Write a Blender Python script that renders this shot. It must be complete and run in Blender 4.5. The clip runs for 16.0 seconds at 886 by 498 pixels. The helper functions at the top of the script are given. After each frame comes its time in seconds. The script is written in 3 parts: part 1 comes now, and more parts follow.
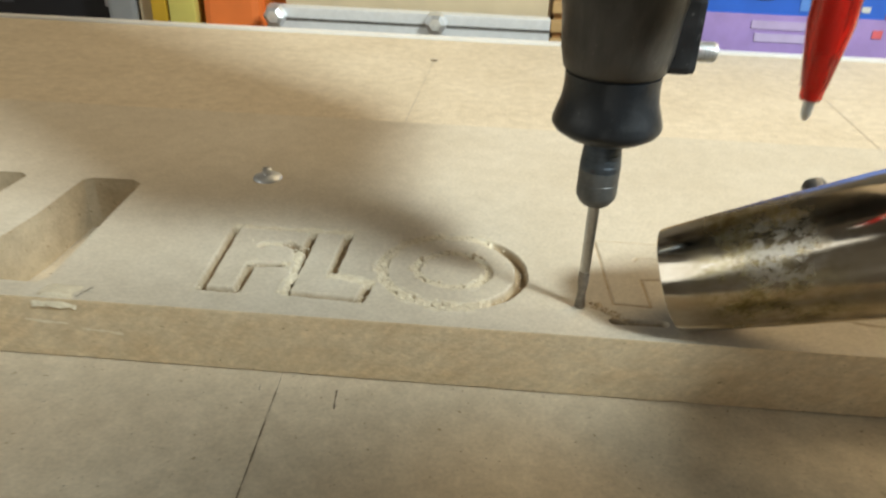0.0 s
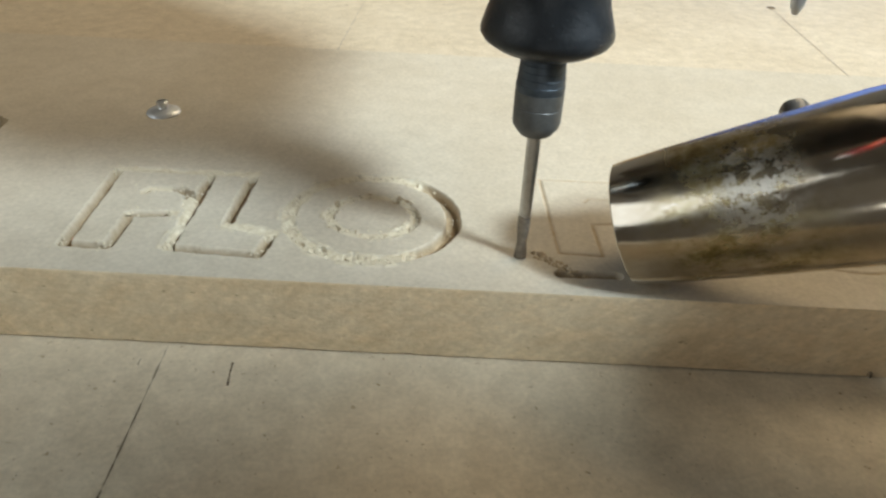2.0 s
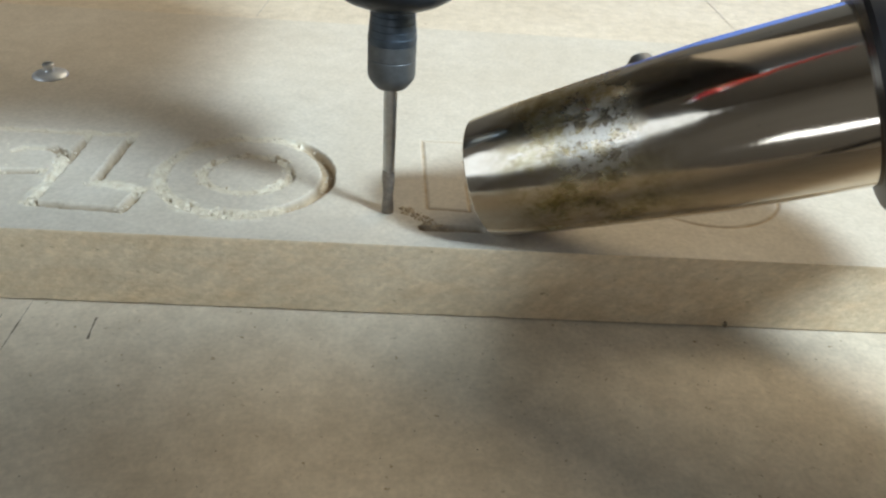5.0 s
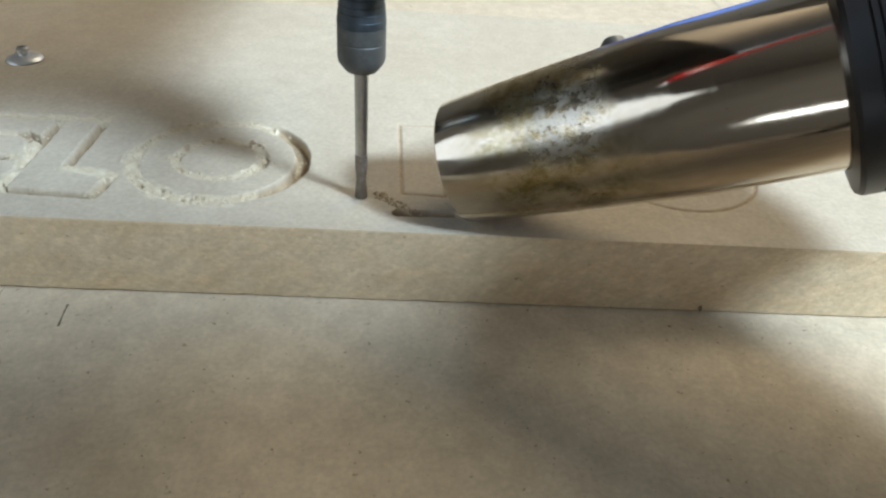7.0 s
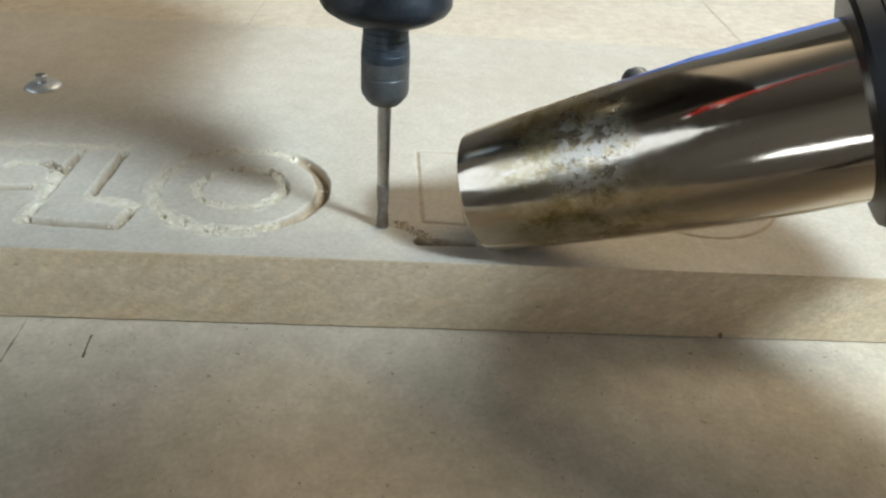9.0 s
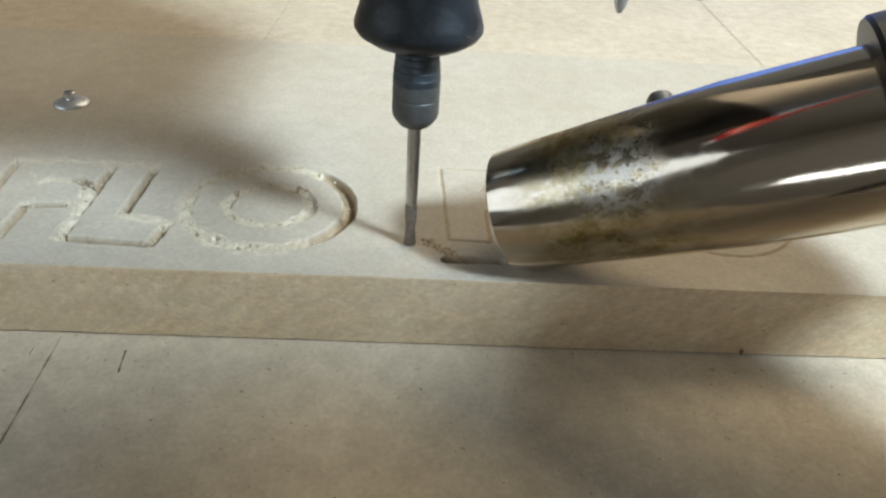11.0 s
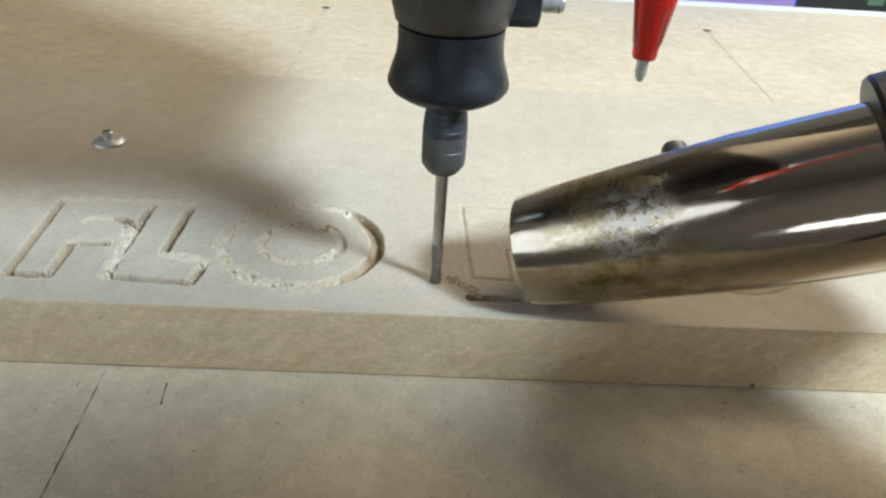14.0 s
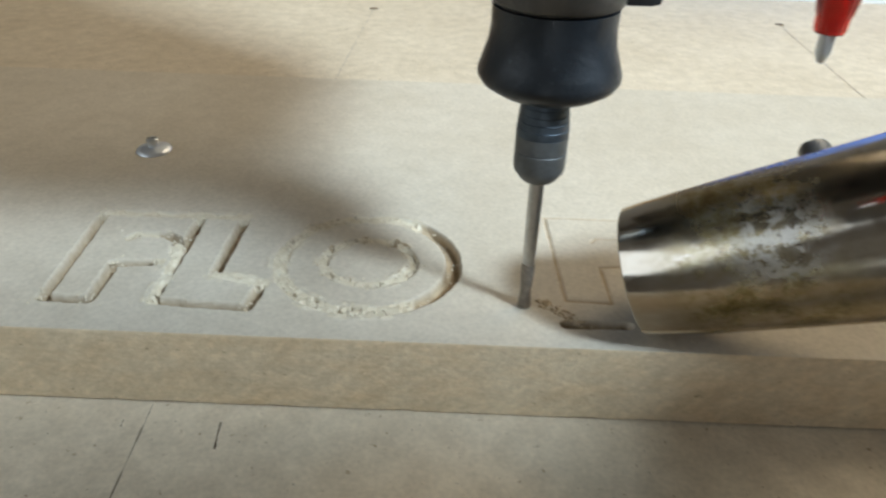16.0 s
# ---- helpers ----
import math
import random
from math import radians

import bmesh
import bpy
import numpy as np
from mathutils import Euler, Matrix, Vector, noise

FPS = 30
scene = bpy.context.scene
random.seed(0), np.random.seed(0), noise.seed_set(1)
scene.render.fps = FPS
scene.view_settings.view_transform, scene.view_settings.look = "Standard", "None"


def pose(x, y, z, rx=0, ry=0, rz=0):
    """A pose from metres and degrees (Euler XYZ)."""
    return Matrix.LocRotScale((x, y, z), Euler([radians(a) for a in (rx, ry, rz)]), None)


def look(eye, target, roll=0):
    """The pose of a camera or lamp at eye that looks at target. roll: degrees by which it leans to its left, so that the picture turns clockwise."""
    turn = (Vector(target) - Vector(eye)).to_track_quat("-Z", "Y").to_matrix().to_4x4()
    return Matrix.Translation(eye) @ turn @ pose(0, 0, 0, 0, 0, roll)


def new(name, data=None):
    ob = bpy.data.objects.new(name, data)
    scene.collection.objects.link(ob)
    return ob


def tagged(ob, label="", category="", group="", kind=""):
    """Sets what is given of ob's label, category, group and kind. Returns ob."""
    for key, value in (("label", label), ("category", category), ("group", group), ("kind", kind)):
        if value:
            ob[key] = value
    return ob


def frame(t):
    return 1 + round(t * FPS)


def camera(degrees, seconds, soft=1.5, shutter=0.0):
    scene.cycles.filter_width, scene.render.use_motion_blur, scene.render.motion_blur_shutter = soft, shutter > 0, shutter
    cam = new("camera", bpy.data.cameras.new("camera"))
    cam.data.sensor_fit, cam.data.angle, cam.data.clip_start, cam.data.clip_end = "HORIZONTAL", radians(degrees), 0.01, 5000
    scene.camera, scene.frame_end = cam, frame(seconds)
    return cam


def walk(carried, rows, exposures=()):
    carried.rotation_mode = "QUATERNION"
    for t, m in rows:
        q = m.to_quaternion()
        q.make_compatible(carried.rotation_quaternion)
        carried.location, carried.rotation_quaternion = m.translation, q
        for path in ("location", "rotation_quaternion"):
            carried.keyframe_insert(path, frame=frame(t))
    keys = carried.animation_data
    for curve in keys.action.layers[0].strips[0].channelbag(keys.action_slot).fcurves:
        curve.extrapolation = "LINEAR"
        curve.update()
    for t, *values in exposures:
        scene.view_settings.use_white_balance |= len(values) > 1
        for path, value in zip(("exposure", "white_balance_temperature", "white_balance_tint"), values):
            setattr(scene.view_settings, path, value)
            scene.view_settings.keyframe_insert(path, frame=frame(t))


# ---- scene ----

# ---- the camera and its walk ----
LENS = 62.14
PATH = [
    (0, look((0.04769, -0.14405, 0.11773), (0.03997, -0.01268, 0.04575), 2.19)),
    (0.5, look((0.04479, -0.12160, 0.10860), (0.04016, 0.00650, 0.03071), 1.95)),
    (1, look((0.04360, -0.11636, 0.10772), (0.04120, 0.01112, 0.02870), 2.50)),
    (1.5, look((0.04951, -0.11712, 0.10532), (0.04848, 0.00983, 0.02542), 2.73)),
    (2, look((0.05617, -0.11808, 0.10360), (0.05677, 0.00792, 0.02221), 3.01)),
    (2.5, look((0.05751, -0.12107, 0.10280), (0.06004, 0.00436, 0.02058), 3.62)),
    (3, look((0.05994, -0.12114, 0.10310), (0.06281, 0.00380, 0.02015), 3.56)),
    (3.5, look((0.06472, -0.12171, 0.10234), (0.06904, 0.00376, 0.02025), 3.90)),
    (4, look((0.07086, -0.12256, 0.10212), (0.07591, 0.00218, 0.01897), 3.79)),
    (4.5, look((0.07248, -0.12347, 0.10291), (0.07834, 0.00106, 0.01949), 4.20)),
    (5, look((0.07723, -0.12381, 0.09994), (0.08506, 0.00093, 0.01700), 4.55)),
    (7.5, look((0.08215, -0.12242, 0.10016), (0.09101, 0.00017, 0.01418), 4.49)),
    (8, look((0.08074, -0.11993, 0.10077), (0.08916, 0.00382, 0.01641), 3.87)),
    (8.5, look((0.07975, -0.11999, 0.10350), (0.08792, 0.00346, 0.01869), 3.87)),
    (9, look((0.07762, -0.12140, 0.10336), (0.08595, 0.00268, 0.01950), 4.26)),
    (11.5, look((0.06988, -0.12255, 0.11024), (0.07714, 0.00260, 0.02788), 4.09)),
    (12, look((0.06761, -0.12307, 0.11740), (0.07284, 0.00399, 0.03785), 3.24)),
    (12.5, look((0.06966, -0.12420, 0.11760), (0.07535, 0.00261, 0.03768), 3.29)),
    (13, look((0.06879, -0.12503, 0.11551), (0.07483, 0.00141, 0.03503), 3.66)),
    (13.5, look((0.06960, -0.12594, 0.11485), (0.07605, 0.00057, 0.03451), 3.81)),
    (14, look((0.06766, -0.12672, 0.11533), (0.07380, -0.00007, 0.03519), 3.95)),
    (14.5, look((0.06356, -0.12804, 0.11700), (0.06792, -0.00123, 0.03700), 3.60)),
    (15, look((0.06030, -0.12154, 0.11436), (0.06313, 0.00476, 0.03349), 2.08)),
    (15.5, look((0.06127, -0.11201, 0.11017), (0.06463, 0.01316, 0.02758), 1.66)),
    (16, look((0.05760, -0.10693, 0.10537), (0.05652, 0.02036, 0.02602), 1.93)),
]

cam = camera(LENS, 16.0, 2.3, 0.5)
EXPOSURES = [(0, -0.06, 7600, 10), (1, -0.14, 7350, 10), (2.5, -0.03, 6650, 10), (4.5, 0.0, 6150, 10), (9, -0.05, 6150, 10), (12, -0.04, 6350, 10), (14.5, 0.0, 6350, 10), (16, -0.11, 6250, 10)]
walk(cam, PATH, EXPOSURES)

# ---- light ----
world = bpy.data.worlds.new("world")
scene.world = world
world.use_nodes = True
world.node_tree.nodes["Background"].inputs["Color"].default_value = (0.9, 0.93, 1.0, 1)
world.node_tree.nodes["Background"].inputs["Strength"].default_value = 0.15


def area_lamp(name, eye, target, sx, sy, watts, colour):
    data = bpy.data.lights.new(name, "AREA")
    data.shape, data.size, data.size_y = "RECTANGLE", sx, sy
    data.energy, data.color = watts, colour
    ob = new(name, data)
    ob.matrix_world = look(eye, target)
    return ob


area_lamp("ceiling_lamp", (1.01, -0.665, 1.08), (0.06, 0.04, 0.02), 0.32, 0.25, 40.0, (0.755, 0.905, 1.0))
area_lamp("ceiling_lamp", (0.66, 0.72, 1.10), (0.09, 0.02, 0.02), 0.90, 0.70, 9.6, (1.0, 0.84, 0.58))
# unseen panels to the side and behind, added for bright streaks in the chrome tube
area_lamp("side_streak_light", (-1.15, -0.60, 0.62), (0.10, 0.0, 0.05), 1.10, 0.72, 4.2, (0.86, 0.95, 1.0))
area_lamp("rear_streak_light", (-0.05, -1.35, -0.12), (0.15, 0.0, 0.05), 0.30, 0.14, 0.7, (0.90, 0.97, 1.0))


# ---- materials ----
def tree(name, rough=0.6, metal=0.0, colour=(0.5, 0.5, 0.5)):
    m = bpy.data.materials.new(name)
    m.use_nodes = True
    nt = m.node_tree
    b = nt.nodes["Principled BSDF"]
    b.inputs["Roughness"].default_value = rough
    b.inputs["Metallic"].default_value = metal
    b.inputs["Base Color"].default_value = (*colour, 1)
    return m, nt, b


def noise_node(nt, scale, detail=4.0, stretch=None, rough=0.6, turn=None):
    co = nt.nodes.new("ShaderNodeTexCoord")
    out = co.outputs["Object"]
    if stretch:
        mp = nt.nodes.new("ShaderNodeMapping")
        mp.inputs["Scale"].default_value = stretch
        if turn:
            mp.vector_type = "TEXTURE"
            mp.inputs["Rotation"].default_value = turn
        nt.links.new(out, mp.inputs["Vector"])
        out = mp.outputs["Vector"]
    n = nt.nodes.new("ShaderNodeTexNoise")
    n.inputs["Scale"].default_value, n.inputs["Detail"].default_value = scale, detail
    n.inputs["Roughness"].default_value = rough
    nt.links.new(out, n.inputs["Vector"])
    return n.outputs["Fac"]


def ramp(nt, fac, stops):
    r = nt.nodes.new("ShaderNodeValToRGB")
    els = r.color_ramp.elements
    while len(els) < len(stops):
        els.new(0.5)
    for e, (p, c) in zip(els, stops):
        e.position, e.color = p, (*c, 1)
    nt.links.new(fac, r.inputs["Fac"])
    return r.outputs["Color"]


def mix(nt, a, b, fac, mode="MIX"):
    n = nt.nodes.new("ShaderNodeMix")
    n.data_type, n.blend_type = "RGBA", mode
    for sock, v in ((n.inputs["Factor"], fac), (n.inputs["A"], a), (n.inputs["B"], b)):
        if hasattr(v, "is_output"):
            nt.links.new(v, sock)
        elif isinstance(v, tuple):
            sock.default_value = (*v, 1)
        else:
            sock.default_value = v
    return n.outputs["Result"]


def bump(nt, b, fac, strength, distance):
    n = nt.nodes.new("ShaderNodeBump")
    n.inputs["Strength"].default_value, n.inputs["Distance"].default_value = strength, distance
    nt.links.new(fac, n.inputs["Height"])
    nt.links.new(n.outputs["Normal"], b.inputs["Normal"])


def board_material(name, light, dark, speck, speck_amount, fibre=None, bump_by=0.00015, mottle=0.05, flake=0.0, masks=(), saw=0.0):
    """Fibreboard: cloudy tone, fine grain, scattered dark fibres."""
    m, nt, b = tree(name, 0.88)
    b.inputs["Specular IOR Level"].default_value = 0.15
    cloud = ramp(nt, noise_node(nt, 22, 3), [(0.3, dark), (0.7, light)])
    grain = ramp(nt, noise_node(nt, 900, 3, fibre), [(0.3, (0.91, 0.905, 0.90)), (0.7, (1.07, 1.07, 1.07))])
    col = mix(nt, cloud, grain, 1.0, "MULTIPLY")
    soft = ramp(nt, noise_node(nt, 160, 4, fibre), [(0.35, (1 - mottle, 1 - 1.1 * mottle, 1 - 1.25 * mottle)), (0.65, (1 + 0.6 * mottle,) * 3)])
    col = mix(nt, col, soft, 1.0, "MULTIPLY")
    if flake:
        chips = ramp(nt, noise_node(nt, 560, 3, (0.7, 1.0, 1.2), 0.5), [(0.36, (1 - flake,) * 3), (0.52, (1, 1, 1)), (0.66, (1 + flake,) * 3)])
        col = mix(nt, col, chips, 1.0, "MULTIPLY")
    if saw:
        # slanted saw strokes and rust-brown fibre bundles
        strokes = ramp(nt, noise_node(nt, 330, 3, (2.0, 1.0, 0.75), 0.6, (0, radians(-38), 0)), [(0.34, (1 - saw, 1 - 1.15 * saw, 1 - 1.35 * saw)), (0.50, (1, 1, 1)), (0.64, (1 + 1.5 * saw,) * 3)])
        col = mix(nt, col, strokes, 1.0, "MULTIPLY")
        rust = ramp(nt, noise_node(nt, 130, 4, (0.6, 1.0, 1.2)), [(0.42, (1, 1, 1)), (0.72, (1.01, 0.95, 0.88))])
        col = mix(nt, col, rust, 1.0, "MULTIPLY")
    spots = ramp(nt, noise_node(nt, 480, 2, fibre), [(0.70 - speck_amount, (0, 0, 0)), (0.80 - speck_amount, (1, 1, 1))])
    col = mix(nt, col, speck, spots)
    for attribute, pale, deep in masks:
        at = nt.nodes.new("ShaderNodeAttribute")
        at.attribute_name = attribute
        tone = ramp(nt, noise_node(nt, 420, 4), [(0.32, deep), (0.68, pale)])
        col = mix(nt, col, tone, at.outputs["Fac"])
    nt.links.new(col, b.inputs["Base Color"])
    bump(nt, b, noise_node(nt, 700, 4, fibre), 0.5, bump_by)
    return m


def plain(name, colour, rough=0.5, metal=0.0, vary=0.12, scale=120.0, relief=0.00005):
    m, nt, b = tree(name, rough, metal)
    lo = tuple(c * (1 - vary) for c in colour)
    hi = tuple(min(1, c * (1 + vary)) for c in colour)
    nt.links.new(ramp(nt, noise_node(nt, scale, 5), [(0.3, lo), (0.7, hi)]), b.inputs["Base Color"])
    if relief:
        bump(nt, b, noise_node(nt, scale * 6, 3), 0.4, relief)
    return m


M_TOP = board_material("fibreboard_face", (0.64, 0.577, 0.476), (0.58, 0.512, 0.408), (0.46, 0.39, 0.30), -0.03)
M_EDGE = board_material("fibreboard_sawn_edge", (0.70, 0.58, 0.41), (0.625, 0.505, 0.345), (0.32, 0.24, 0.15), 0.03, (0.75, 1.0, 1.3), 0.0004, 0.07, 0.045, saw=0.065)
M_BASE = board_material("bed_board_face", (0.70, 0.61, 0.475), (0.625, 0.535, 0.405), (0.34, 0.25, 0.15), 0.035, None, 0.00018, 0.095, 0.02)
M_CUT = board_material("fresh_cut_fibre", (0.58, 0.48, 0.345), (0.47, 0.375, 0.25), (0.30, 0.22, 0.13), 0.03, None, 0.0006, 0.12)
M_LOOSE = board_material("loose_sawdust", (0.74, 0.67, 0.53), (0.65, 0.565, 0.42), (0.42, 0.32, 0.20), 0.04, None, 0.0010)
M_CARVED = board_material("carved_fibreboard", (0.64, 0.577, 0.476), (0.58, 0.512, 0.408), (0.46, 0.39, 0.30), -0.03, masks=(
    ("scorched", (0.52, 0.41, 0.285), (0.39, 0.295, 0.19)), ("loose_dust", (0.76, 0.69, 0.55), (0.62, 0.53, 0.385)), ("routed", (0.52, 0.415, 0.285), (0.37, 0.28, 0.18))))
M_FAINT = plain("faint_pencil_line", (0.47, 0.405, 0.325), 0.8, 0, 0.3, 600)
M_PENCIL = plain("pencil_line", (0.19, 0.145, 0.10), 0.7, 0, 0.4, 900)
M_ZINC = plain("zinc_plated_steel", (0.74, 0.77, 0.80), 0.30, 0.8, 0.1, 300)
M_SCREW = plain("bright_zinc", (0.80, 0.82, 0.85), 0.42, 0.7, 0.05, 350, 0)
M_BIT = plain("ground_steel", (0.56, 0.55, 0.53), 0.34, 1.0, 0.2, 400)
M_NUT = plain("grey_collet_steel", (0.125, 0.13, 0.132), 0.46, 0.55, 0.3, 260)
M_SLEEVE = plain("blued_steel", (0.085, 0.105, 0.13), 0.44, 0.75, 0.3, 260)
M_FLUTE = plain("dark_flute_steel", (0.21, 0.18, 0.15), 0.45, 0.6, 0.35, 700)
M_DARKSTEEL = plain("dark_steel", (0.16, 0.155, 0.15), 0.4, 0.6, 0.3, 300)
M_BLACK = plain("black_plastic", (0.012, 0.012, 0.014), 0.4, 0.0, 0.2, 200)
M_ALU = plain("brushed_aluminium", (0.80, 0.83, 0.86), 0.45, 0.4, 0.06, 200)
M_WHITE = plain("white_laminate", (0.82, 0.82, 0.80), 0.4, 0, 0.03, 60)
M_WALL = plain("painted_wall", (0.26, 0.235, 0.205), 0.85, 0, 0.05, 6)
M_BENCH = plain("worn_bench_wood", (0.24, 0.18, 0.12), 0.6, 0, 0.25, 20)
M_FLOOR = plain("floor_boards", (0.26, 0.20, 0.14), 0.6, 0, 0.2, 12)


def worn_plastic(name, colour, smear, speck, rough, upright=1.0):
    """Dark plastic with smears, pale dust specks and a faintly pebbled skin."""
    m, nt, b = tree(name, rough)
    col = ramp(nt, noise_node(nt, 110, 5, (1, 1, upright), 0.65), [(0.38, colour), (0.66, smear)])
    dust = ramp(nt, noise_node(nt, 950, 3), [(0.66, (0, 0, 0)), (0.80, (1, 1, 1))])
    col = mix(nt, col, speck, dust)
    nt.links.new(col, b.inputs["Base Color"])
    shine = ramp(nt, noise_node(nt, 140, 4), [(0.35, (rough - 0.10,) * 3), (0.65, (rough + 0.12,) * 3)])
    nt.links.new(shine, b.inputs["Roughness"])
    bump(nt, b, noise_node(nt, 800, 4), 0.5, 0.00022)
    return m


M_RUBBER = worn_plastic("black_rubber", (0.007, 0.010, 0.014), (0.015, 0.020, 0.027), (0.06, 0.075, 0.085), 0.38)
M_GREY = worn_plastic("worn_grey_plastic", (0.036, 0.032, 0.029), (0.085, 0.078, 0.070), (0.14, 0.13, 0.11), 0.44, 0.3)


# the nozzle's place: mouth centre and axis; on the tube z runs along it from the mouth
AXIS = Vector((math.cos(0.4346) * math.cos(-0.2931), math.cos(0.4346) * math.sin(-0.2931), math.sin(0.4346)))
NOZZLE = Matrix.Translation((0.0936, 0.0102, 0.0290)) @ AXIS.to_track_quat("Z", "Y").to_matrix().to_4x4()


def on_tube(along_axis, radius, towards):
    """A point of the tube's skin, in the tube's own space, on the side that faces the given direction."""
    d = Vector(towards)
    d = NOZZLE.to_3x3().inverted() @ (d - AXIS * d.dot(AXIS)).normalized()
    return Vector((0, 0, along_axis)) + d * radius


def patch_mask(nt, centre, reach):
    co = nt.nodes.new("ShaderNodeTexCoord")
    far = nt.nodes.new("ShaderNodeVectorMath")
    far.operation = "DISTANCE"
    far.inputs[1].default_value = centre
    nt.links.new(co.outputs["Object"], far.inputs[0])
    fade = nt.nodes.new("ShaderNodeMapRange")
    fade.inputs["From Min"].default_value, fade.inputs["From Max"].default_value = reach, reach * 0.35
    nt.links.new(far.outputs["Value"], fade.inputs["Value"])
    return fade.outputs["Result"]


def times(nt, a, b):
    n = nt.nodes.new("ShaderNodeMath")
    n.operation, n.use_clamp = "MULTIPLY", True
    for sock, v in zip(n.inputs, (a, b)):
        if hasattr(v, "is_output"):
            nt.links.new(v, sock)
        else:
            sock.default_value = v
    return n.outputs[0]


def chrome_material():
    """Chrome tube: clean mirror towards the grip, gold and olive tarnish and a scuffed patch near the mouth."""
    m, nt, b = tree("tarnished_chrome", 0.08, 1.0)
    grey = lambda v: (v, v, v)
    clean = ramp(nt, noise_node(nt, 26, 3, (1, 1, 0.15)), [(0.3, (0.48, 0.41, 0.33)), (0.7, (0.62, 0.56, 0.48))])
    # blotches gather on the upper side and under the belly of the tapered end
    upper = patch_mask(nt, on_tube(0.021, 0.0135, (-0.20, 0.25, 1.0)), 0.0260)
    belly = patch_mask(nt, on_tube(0.017, 0.0135, (0.05, -1.0, -0.35)), 0.0290)
    ring = patch_mask(nt, (0, 0, 0.0200), 0.0300)
    co = nt.nodes.new("ShaderNodeTexCoord")
    sep = nt.nodes.new("ShaderNodeSeparateXYZ")
    nt.links.new(co.outputs["Object"], sep.inputs["Vector"])
    inland = nt.nodes.new("ShaderNodeMapRange")
    inland.inputs["From Min"].default_value, inland.inputs["From Max"].default_value = 0.004, 0.013
    nt.links.new(sep.outputs["Z"], inland.inputs["Value"])
    blot = ramp(nt, noise_node(nt, 105, 9, (1, 1, 0.65), 0.74), [(0.40, grey(0)), (0.54, grey(1))])
    fine = ramp(nt, noise_node(nt, 380, 7, (1, 1, 0.5), 0.74), [(0.44, grey(0)), (0.60, grey(1))])
    gold = times(nt, times(nt, blot, upper), inland.outputs["Result"])
    olive = times(nt, times(nt, blot, belly), 0.95)
    olive = times(nt, olive, inland.outputs["Result"])
    film = times(nt, times(nt, fine, ring), 0.45)
    col = mix(nt, clean, (0.74, 0.73, 0.69), film)
    col = mix(nt, col, ramp(nt, noise_node(nt, 260, 6, None, 0.7), [(0.36, (0.25, 0.15, 0.05)), (0.50, (0.45, 0.33, 0.15)), (0.64, (0.66, 0.57, 0.40))]), gold)
    col = mix(nt, col, ramp(nt, noise_node(nt, 230, 6, None, 0.7), [(0.36, (0.17, 0.135, 0.05)), (0.50, (0.36, 0.305, 0.15)), (0.64, (0.62, 0.57, 0.42))]), olive)
    # scuffed patch: bare bright flakes with dark crumbs between them
    scuff = patch_mask(nt, on_tube(0.0255, 0.0142, (-0.12, -0.74, 0.66)), 0.0100)
    flake = ramp(nt, noise_node(nt, 420, 6, (1, 1, 0.8), 0.7), [(0.45, grey(0)), (0.55, grey(1))])
    crumb = ramp(nt, noise_node(nt, 900, 6, (1, 1, 0.8), 0.75), [(0.56, grey(0)), (0.60, grey(1))])
    col = mix(nt, col, (0.80, 0.78, 0.74), times(nt, times(nt, flake, scuff), 0.7))
    col = mix(nt, col, (0.16, 0.11, 0.06), times(nt, times(nt, crumb, scuff), 0.9))
    nicks = ramp(nt, noise_node(nt, 900, 2), [(0.755, grey(0)), (0.79, grey(1))])
    col = mix(nt, col, (0.09, 0.07, 0.05), nicks)
    nt.links.new(col, b.inputs["Base Color"])
    # gloss: near mirror, dulled by fine cross scratches, tarnish and the scuff
    scratch = ramp(nt, noise_node(nt, 700, 4, (0.25, 0.25, 2.2), 0.7), [(0.40, grey(0.075)), (0.75, grey(0.16))])
    scratch = mix(nt, scratch, ramp(nt, noise_node(nt, 300, 6, (1, 1, 0.5), 0.7), [(0.35, grey(0.085)), (0.65, grey(0.19))]), ring)
    dull = mix(nt, scratch, grey(0.33), gold)
    dull = mix(nt, dull, grey(0.30), olive)
    dull = mix(nt, dull, grey(0.36), times(nt, flake, scuff))
    nt.links.new(dull, b.inputs["Roughness"])
    bump(nt, b, noise_node(nt, 340, 5, (1, 1, 0.6)), 0.10, 0.00022)
    return m


M_CHROME = chrome_material()


def red_plastic():
    m, nt, b = tree("translucent_red_plastic", 0.10, 0.0, (0.96, 0.10, 0.07))
    b.inputs["Transmission Weight"].default_value = 0.85
    b.inputs["Subsurface Weight"].default_value = 0.0
    return m


M_RED = red_plastic()


# ---- mesh helpers ----
def finish(name, bm, material, smooth=None):
    me = bpy.data.meshes.new(name)
    bmesh.ops.recalc_face_normals(bm, faces=bm.faces)
    bm.to_mesh(me)
    bm.free()
    me.materials.append(material)
    if smooth is not None:
        me.shade_smooth()
        me.set_sharp_from_angle(angle=radians(smooth))
    return me


def thing(name, bm, material, label="", category="", group="", kind="", smooth=None):
    return tagged(new(name, finish(name, bm, material, smooth)), label, category, group, kind)


def part(name, bm, material, parent, label="", smooth=None):
    ob = new(name, finish(name, bm, material, smooth))
    ob.parent = parent
    return tagged(ob, label)


def empty(name, m, label, category, group=""):
    ob = new(name)
    ob.empty_display_size = 0.02
    ob.matrix_world = m
    return tagged(ob, label, category, group)


